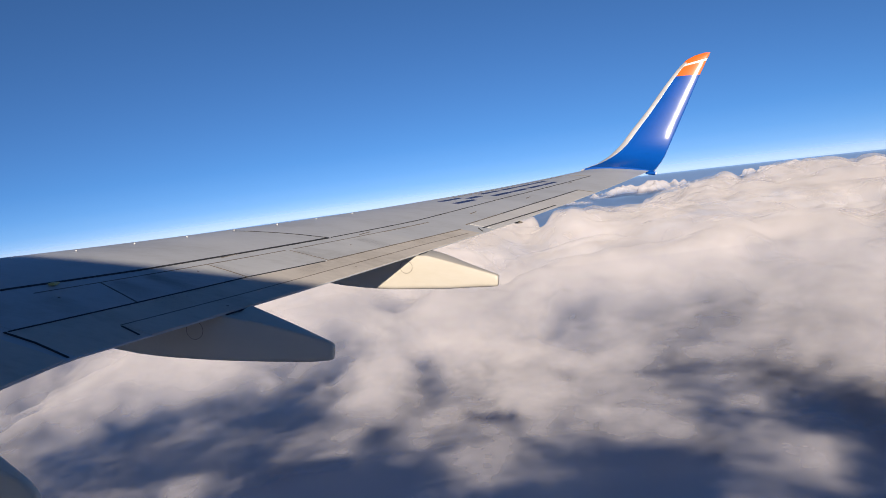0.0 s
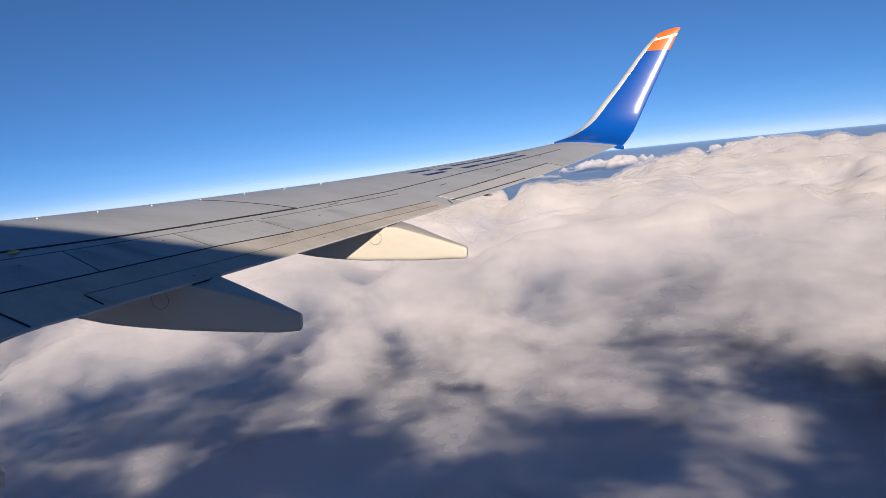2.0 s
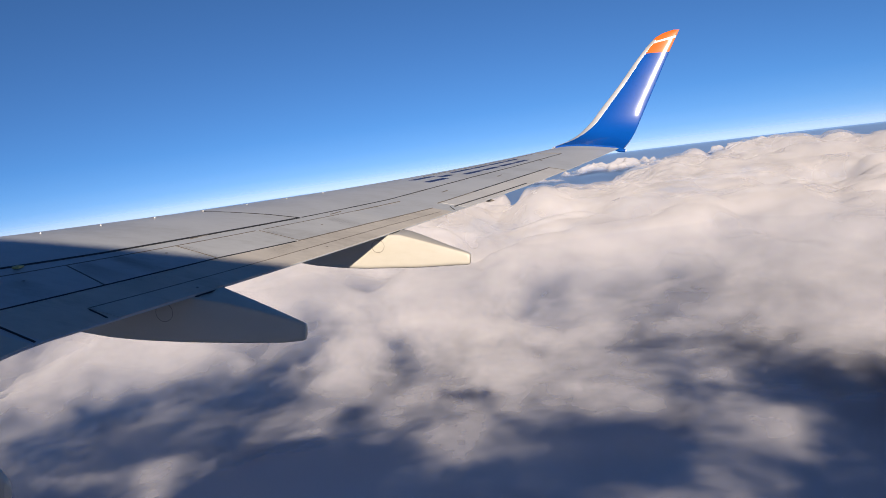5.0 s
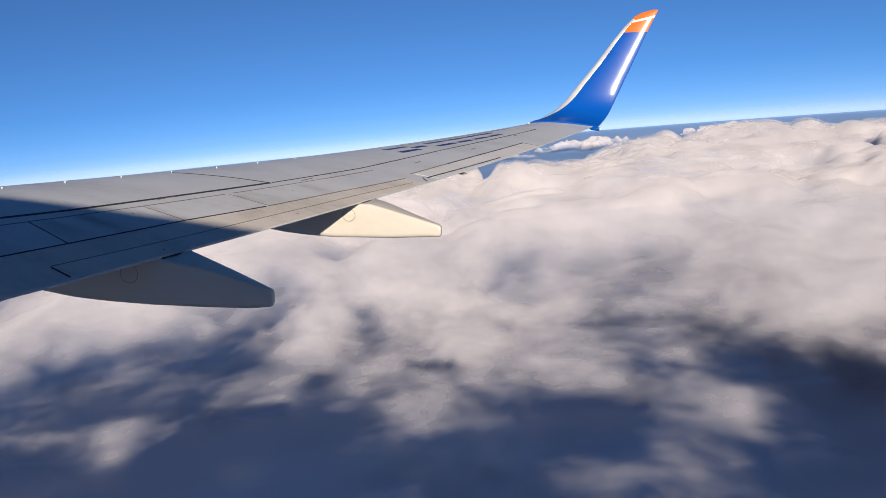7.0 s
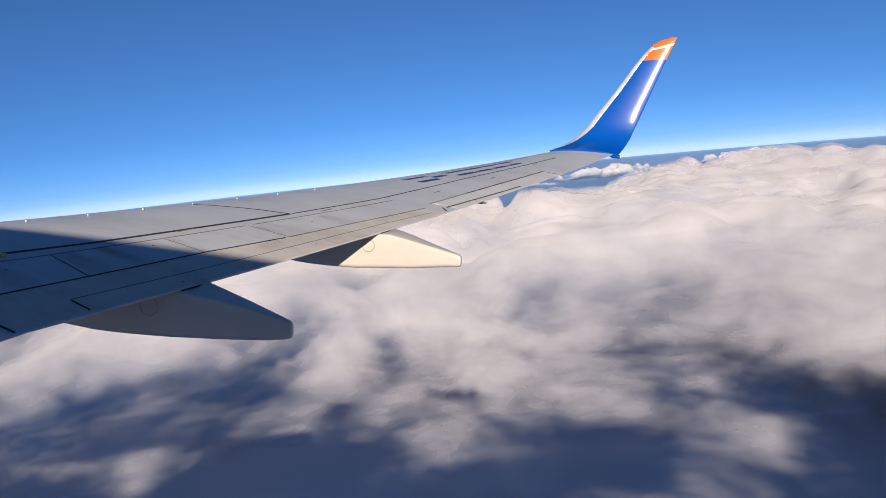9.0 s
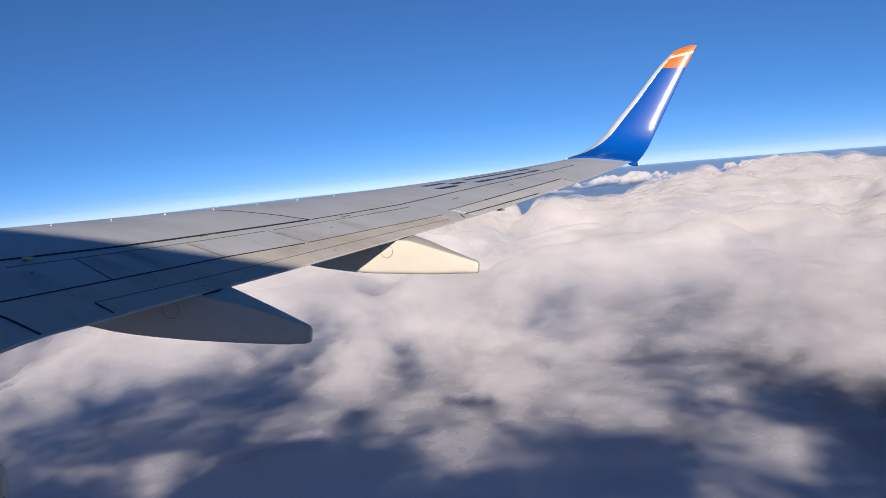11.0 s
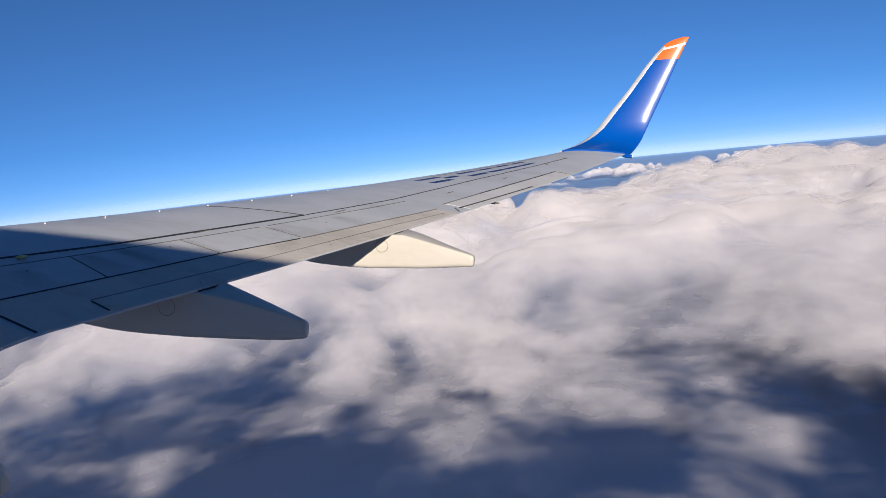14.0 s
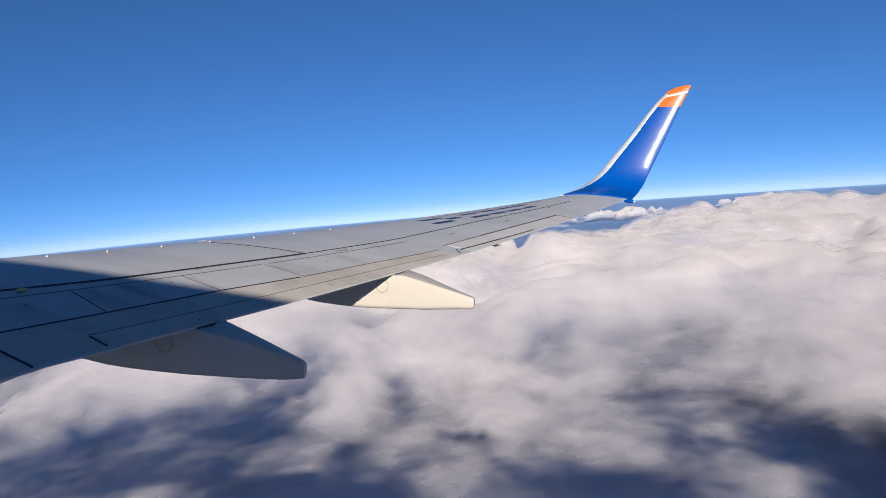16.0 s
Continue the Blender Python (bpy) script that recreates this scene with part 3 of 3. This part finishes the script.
def smudge(y0, s0, y1, s1, width, strength, proud=0.0085):
    """A film of soot drawn aft from (y0, s0) to (y1, s1), dense along its middle and thinning to its rims and its end."""
    n, w = 14, 8
    co, thick, faces = [], [], []
    for i in range(n + 1):
        q = i / n
        for j in range(w + 1):
            e = 2 * j / w - 1
            y = y0 + (y1 - y0) * q + e * width * (0.7 + 0.6 * q) / 2
            co.append(skin(y, s0 + (s1 - s0) * q, proud))
            thick.append(strength * (1 - e * e) ** 1.5 * min(1, q / 0.12) * (1 - q) ** 0.7)
    for i in range(n):
        for j in range(w):
            k = i * (w + 1) + j
            faces.append((k, k + 1, k + w + 2, k + w + 1))
    bm = bmesh.new()
    layer = bm.verts.layers.float.new("thick")
    vs = [bm.verts.new(p) for p in co]
    for v, t in zip(vs, thick):
        v[layer] = t
    for f in faces:
        bm.faces.new([vs[k] for k in f])
    bmesh.ops.recalc_face_normals(bm, faces=bm.faces[:])
    return part("soot_streak", bm, SOOT, wing, "faint dark soot streak")


YELLOW = paint("yellow fitting paint", (0.62, 0.50, 0.18), 0.5, dirt=0.2, bump=0)
for y0, s0, y1, s1, w, k in ((7.52, 0.635, 7.36, 0.86, 0.22, 0.75), (7.20, 0.64, 7.02, 0.84, 0.30, 0.55), (6.60, 0.66, 6.44, 0.83, 0.25, 0.4), (9.05, 0.68, 8.92, 0.86, 0.20, 0.4),
                             (9.92, 0.70, 9.80, 0.88, 0.25, 0.45), (8.12, 0.66, 7.98, 0.84, 0.16, 0.5), (8.6, 0.85, 8.5, 0.93, 0.5, 0.35), (10.3, 0.87, 10.2, 0.95, 0.6, 0.4), (7.1, 0.83, 7.0, 0.93, 0.6, 0.35)):
    smudge(y0, s0, y1, s1, w, 0.7 * k)
for y, sc, w in ((12.1, 0.716, 0.16), (13.59, 0.694, 0.14), (15.2, 0.60, 0.12), (8.5, 0.605, 0.22), (10.2, 0.655, 0.2)):
    ribbon("painted_mark", [(y - w / 2, sc + 0.004), (y + w / 2, sc - 0.004)], 0.010, LINE, 0.006)
for y, sc in ((7.85, 0.70), (6.62, 0.69), (9.6, 0.76), (7.25, 0.97), (8.9, 0.96)):
    bm = bmesh.new()
    bmesh.ops.create_cone(bm, cap_ends=True, segments=10, radius1=0.011, radius2=0.011, depth=0.004, matrix=Matrix.Translation(skin(y, sc, 0.0095)))
    part("fastener", bm, LINE, wing, "dark round fastener")
bm = bmesh.new()
box(bm, Matrix.Translation(skin(6.86, 0.585, 0.012)) @ pose(0, 0, 0, 0, 0, 24), (0.06, 0.12, 0.02))
bmesh.ops.bevel(bm, geom=bm.edges[:], offset=0.005, segments=1, affect="EDGES")
part("fitting", bm, YELLOW, wing, "small yellow fitting")
# hinge fairings under the trailing edge
for y, ln, dp in ((12.13, 0.14, 0.016),):
    p = skin(y, 0.985, -0.035)
    rings = []
    for k in range(7):
        q = k / 6
        hgt = dp * math.sin(math.pi * min(1, 0.15 + 0.85 * q)) + 0.006
        rings.append([p + Vector((ln * (q - 0.6), 0.015 * math.cos(a), -0.01 + hgt * math.sin(a))) for a in (2 * math.pi * j / 10 for j in range(10))])
    part("hinge_fairing", loft(rings), LINE, wing, "small dark hinge fairing")

# ---- winglet ----
LEAD_Z = [(2.40, 8.98), (2.45, 9.06), (2.56, 9.27), (2.72, 9.47), (2.94, 9.675), (3.26, 9.885), (3.71, 10.205), (4.21, 10.52), (4.50, 10.72), (4.72, 10.905), (4.80, 11.05), (4.86, 11.24)]
TRAIL_Z = [(2.38, 10.37), (2.47, 10.43), (2.59, 10.50), (2.77, 10.59), (3.03, 10.68), (3.77, 10.95), (4.42, 11.18), (4.87, 11.36)]


def wl_y(z):
    return 17.05 + 0.68 * (1 - math.exp(-(z - 2.4) / 0.175)) + 0.103 * (z - 2.4)


def wl_edge(table, z):
    return float(np.interp(z, [a for a, _ in table], [b for _, b in table]))


def wl_ring(z, f_from=0.0, f_to=1.0, swell=0.0, n=14, rise=0.0):
    """A closed section of the winglet at the height z, rising by rise to its trailing edge, or of a stretch of its chord."""
    ring_in, ring_out = [], []
    for k in range(n + 1):
        s = 0.5 - 0.5 * math.cos(math.pi * k / n)
        s = f_from + (f_to - f_from) * s
        zz = z + rise * s
        x0, x1 = wl_edge(LEAD_Z, zz), wl_edge(TRAIL_Z, zz)
        nrm = Vector((0, 0.01, -(wl_y(zz + 0.01) - wl_y(zz)))).normalized()
        c = x1 - x0
        th = c * 0.055 * (2.6 * math.sqrt(s) * (1 - s) ** 0.8) + 0.004 + swell
        p = Vector((x0 + s * c - (swell if s == 0 else 0), wl_y(zz), zz))
        ring_in.append(p - nrm * (th * 0.95 + 0.0195 * c * s))
        ring_out.append(p + nrm * th * 0.5)
    return ring_in + ring_out[::-1]


zs = [2.405, 2.43, 2.46, 2.50, 2.55, 2.61, 2.68, 2.76, 2.86, 2.98, 3.12, 3.3, 3.5, 3.72, 3.95, 4.2, 4.33]
winglet = part("winglet", loft([wl_ring(z) for z in zs] + [wl_ring(4.375, rise=0.04)]), BLUE, airliner, "glossy blue blended winglet")
part("winglet_tip", loft([wl_ring(4.375 + 0.185 * q, rise=0.04 + 0.10 * q) for q in (0, 0.25, 0.5, 0.75, 1)]), ORANGE, winglet, "orange painted tip")
part("tip_stripe", loft([wl_ring(z, rise=0.14) for z in (4.56, 4.585, 4.61)]), WHITE, winglet, "white painted stripe")
part("winglet_cap", loft([wl_ring(4.61 + 0.25 * q, rise=0.14 * (1 - q)) for q in (0, 0.2, 0.4, 0.6, 0.75, 0.88, 0.96, 1)]), ORANGE, winglet, "orange painted tip")


def strip_to(z):
    return float(np.interp(z, [2.42, 2.6, 2.8, 3.1, 3.6, 4.4, 4.66], [0.05, 0.09, 0.12, 0.135, 0.14, 0.155, 0.16]))


part("leading_edge_strip", loft([wl_ring(z, 0.0, strip_to(z), 0.004, 8) for z in zs + [4.44, 4.5, 4.58, 4.66]]), METAL, winglet, "bare metal leading edge strip")


def tip_joint():
    """The wing's end, faired into the winglet's foot."""
    rings = []
    for k in range(6):
        y = 16.94 + 0.14 * k / 5
        top = [skin(y, 1 - j / 16) for j in range(17)]
        low = [belly(y, j / 16) for j in range(1, 17)]
        rings.append(top + low)
    return loft(rings)


part("wing_tip", tip_joint(), GREY, airliner)
lamp_rings = []
for q, r in ((0.0, 0.012), (0.15, 0.026), (0.4, 0.036), (0.8, 0.040), (0.97, 0.040), (1.0, 0.036)):
    lamp_rings.append([Vector((10.25 + 0.19 * q, 17.04 + r * math.cos(a), 2.388 + 0.9 * r * math.sin(a))) for a in (2 * math.pi * j / 16 for j in range(16))])
tail_light = part("tail_light", loft(lamp_rings), BLUE, winglet, "small blue lamp housing at the trailing corner")
bm = bmesh.new()
bmesh.ops.create_uvsphere(bm, u_segments=12, v_segments=8, radius=0.03, matrix=Matrix.Translation((10.435, 17.04, 2.388)))
part("lamp_lens", bm, LENS, tail_light, "clear lamp lens")

# ---- flap track fairings ----


def fairing(y_in, y_out, x_nose, x_tip, top, bottom, outer):
    """A canoe-shaped fairing: flat sides, a flat sloping back, a rounded keel and a blunt end. top, bottom: (x, z)."""
    tz, bz, oz = line(*top), line(*bottom), line(*outer)
    rings = []
    qs = [k / 26 for k in range(26)] + [0.985, 0.994, 0.998, 1.0]
    for q in qs:
        x = x_nose + (x_tip - x_nose) * q
        grow = min(1.0, (q / 0.35)) ** 0.6
        shrink = 0.02 * (1 - math.sqrt(max(0.0, 1 - (max(0.0, q - 0.985) / 0.015) ** 2)))
        far = y_out + (y_in + 0.07 - y_out) * max(0.0, (q - 0.55) / 0.45)
        mid, half = (y_in + far) / 2, (far - y_in) / 2 * (0.25 + 0.75 * grow) - shrink * 0.5
        z0, z1 = bz(x) + shrink, tz(x) - shrink
        z1 = max(z1, z0 + 0.05)
        ring = []
        # corners: keel rounded wide, back edges tight
        for cy, cz, r, a0 in ((1, -1, 0.05, -90), (1, 1, 0.022, 0), (-1, 1, 0.022, 90), (-1, -1, 0.05, 180)):
            r = min(r, half * 0.9, (z1 - z0) * 0.45)
            for k in range(5):
                a = radians(a0 + 22.5 * k)
                lean = 0.93 if cz > 0 else 1.0
                ring.append(Vector((x, mid + cy * (half * lean - r) + r * math.cos(a), ((max(oz(x) - shrink, z0 + 0.05) if cy > 0 else z1) - r if cz > 0 else z0 + r) + r * math.sin(a))))
        rings.append(ring)
    return loft(rings)


def ring_mark(x, y, z, r, parent):
    bm = bmesh.new()
    vs = []
    for rad in (r - 0.0022, r + 0.0022):
        vs.append([bm.verts.new((x + rad * math.cos(a), y, z + rad * 0.95 * math.sin(a))) for a in (2 * math.pi * k / 28 for k in range(28))])
    for k in range(28):
        bm.faces.new((vs[0][k], vs[0][(k + 1) % 28], vs[1][(k + 1) % 28], vs[1][k]))
    ob = part("access_cover_rim", bm, LINE, parent, "round access cover joint")
    return ob


f_out = part("flap_fairing", fairing(9.74, 10.06, 6.6, 9.05,
             [(6.6, 1.02), (7.4, 1.11), (8.0, 1.165), (8.2, 1.178), (8.42, 1.136), (8.75, 1.066), (9.05, 1.0)],
             [(6.6, 0.84), (6.9, 0.775), (7.15, 0.755), (7.5, 0.75), (7.8, 0.755), (8.1, 0.78), (8.45, 0.805), (9.05, 0.875)],
             [(6.6, 1.02), (7.4, 1.10), (7.9, 1.15), (8.16, 1.215), (8.22, 1.225), (8.43, 1.176), (8.71, 1.094), (9.05, 1.006)]), CREAM, airliner, "cream flap track fairing, lit by the sun")
f_mid = part("flap_fairing", fairing(7.08, 7.44, 5.7, 8.31,
             [(5.7, 0.66), (6.6, 0.72), (7.0, 0.765), (7.20, 0.812), (7.58, 0.784), (7.89, 0.740), (8.2, 0.686), (8.31, 0.662)],
             [(5.7, 0.46), (6.0, 0.40), (6.4, 0.385), (6.8, 0.39), (7.2, 0.405), (7.7, 0.44), (8.1, 0.475), (8.31, 0.515)],
             [(5.7, 0.66), (6.6, 0.72), (7.2, 0.79), (7.36, 0.858), (7.40, 0.868), (7.66, 0.810), (7.94, 0.745), (8.31, 0.652)]), CREAM, airliner, "cream flap track fairing, in the fuselage's shade")
f_in = part("flap_fairing", fairing(4.58, 4.90, 5.2, 7.81,
             [(5.2, 0.38), (6.6, 0.52), (7.1, 0.52), (7.72, 0.33), (7.81, 0.27)],
             [(5.2, 0.12), (5.8, 0.03), (6.6, 0.02), (7.2, 0.06), (7.81, 0.13)],
             [(5.2, 0.38), (6.6, 0.50), (7.1, 0.50), (7.72, 0.31), (7.81, 0.25)]), CREAM, airliner, "cream flap track fairing near the wing root")


def dark_slot_strip(y_from, y_to, parent):
    """Strip imitating the shaded slot where the flap's rear edge passes over a fairing."""
    rings = []
    for y in steps(y_from, y_to, 6):
        p = skin(y, 1.0)
        rings.append([p + Vector((dx, 0, dz)) for dx, dz in ((0.004, -0.006), (0.006, -0.024), (-0.05, -0.028), (-0.05, -0.016))])
    return part("dark_slot_strip", loft(rings), SEAL, parent, "black strip standing in for the shaded flap slot")


dark_slot_strip(9.78, 10.05, f_out)
dark_slot_strip(7.12, 7.42, f_mid)
ring_mark(7.96, 9.738, 1.03, 0.075, f_out)
ring_mark(7.01, 7.074, 0.66, 0.083, f_mid)

# ---- fuselage and tail, which shade the wing and throw the aircraft's shadow on the clouds ----


def fuselage():
    """The tube of the cabin, with an opening at the passenger's window."""
    zc = 1.52
    st = [(-13.5, 0.05, -0.45), (-13.2, 0.5, -0.4), (-12.3, 1.05, -0.25), (-11.0, 1.5, -0.1), (-9.5, 1.8, 0), (-8.0, 1.88, 0)]
    st += [(-8.0 + 1.1 * k, 1.88, 0) for k in range(1, 16)]
    st += [(9.0, 1.88, 0), (9.6, 1.88, 0), (10.0, 1.88, 0), (10.5, 1.88, 0), (11.15, 1.88, 0), (11.6, 1.88, 0), (12.5, 1.88, 0), (14.0, 1.88, 0), (16.0, 1.85, 0.03), (18.5, 1.6, 0.25), (21.0, 1.2, 0.6), (23.5, 0.7, 1.0), (25.0, 0.25, 1.25)]
    n = 96
    bm = bmesh.new()
    vs = [[bm.verts.new((x, r * math.cos(2 * math.pi * k / n), zc + dz + r * math.sin(2 * math.pi * k / n))) for k in range(n)] for x, r, dz in st]
    for i, (a, b) in enumerate(zip(vs, vs[1:])):
        for k in range(n):
            xm = (st[i][0] + st[i + 1][0]) / 2
            if 10.5 < xm < 11.15 and k in (1, 2, 3, 4, 5):
                continue
            bm.faces.new((a[k], a[(k + 1) % n], b[(k + 1) % n], b[k])).smooth = True
    bm.faces.new(vs[0])
    bm.faces.new(vs[-1][::-1])
    bmesh.ops.recalc_face_normals(bm, faces=bm.faces[:])
    return bm


body = part("fuselage", fuselage(), WHITE, airliner, "white painted fuselage tube")
thick_mod = body.modifiers.new("wall", "SOLIDIFY")
thick_mod.thickness = 0.06
thick_mod.offset = -1


def window_frame():
    """A raised rim round the opening, on the tube's outside."""
    bm = bmesh.new()

    def at(x, deg, r):
        return Vector((x, r * math.cos(radians(deg)), 1.52 + r * math.sin(radians(deg))))
    corners_in = [(10.49, 3.4), (11.16, 3.4), (11.16, 22.9), (10.49, 22.9)]
    corners_out = [(10.43, 1.6), (11.22, 1.6), (11.22, 24.7), (10.43, 24.7)]
    loops = []
    for corners, r in ((corners_in, 1.875), (corners_in, 1.893), (corners_out, 1.893), (corners_out, 1.875)):
        loop = []
        for (x0, d0), (x1, d1) in zip(corners, corners[1:] + corners[:1]):
            loop += [bm.verts.new(at(x0 + (x1 - x0) * k / 6, d0 + (d1 - d0) * k / 6, r)) for k in range(6)]
        loops.append(loop)
    for a, b in zip(loops, loops[1:]):
        for k in range(24):
            bm.faces.new((a[k], a[(k + 1) % 24], b[(k + 1) % 24], b[k]))
    bmesh.ops.recalc_face_normals(bm, faces=bm.faces[:])
    return bm


part("window_frame", window_frame(), DULL, body, "dull metal window frame")


def blade(root_lead, root_trail, tip_lead, tip_trail, thick_dir):
    """A plain tapered fin or stabiliser."""
    rings = []
    for k in range(6):
        q = k / 5
        a, b = Vector(root_lead).lerp(Vector(tip_lead), q), Vector(root_trail).lerp(Vector(tip_trail), q)
        c = (b - a).length
        up, dn = [], []
        for j in range(9):
            s = j / 8
            th = c * 0.05 * 2.6 * math.sqrt(s) * (1 - s) + 0.005
            up.append(a.lerp(b, s) + Vector(thick_dir) * th)
            dn.append(a.lerp(b, s) - Vector(thick_dir) * th)
        rings.append(up + dn[::-1])
    return loft(rings)


part("tail_fin", blade((17.5, 0, 3.2), (24.0, 0, 3.0), (23.6, 0, 9.4), (25.6, 0, 9.4), (0, 1, 0)), BLUE, airliner, "blue painted tail fin")
for sd in (1, -1):
    part("tailplane", blade((20.6, 0.5 * sd, 2.3), (24.2, 0.5 * sd, 2.3), (24.6, 7.1 * sd, 3.0), (26.0, 7.1 * sd, 3.0), (0, 0, 1)), GREY, airliner)
port_rings, _n = wing_rings(-1, 1.2, 20)
part("wing", loft(port_rings), GREY, airliner, "grey painted swept wing on the sunny side")
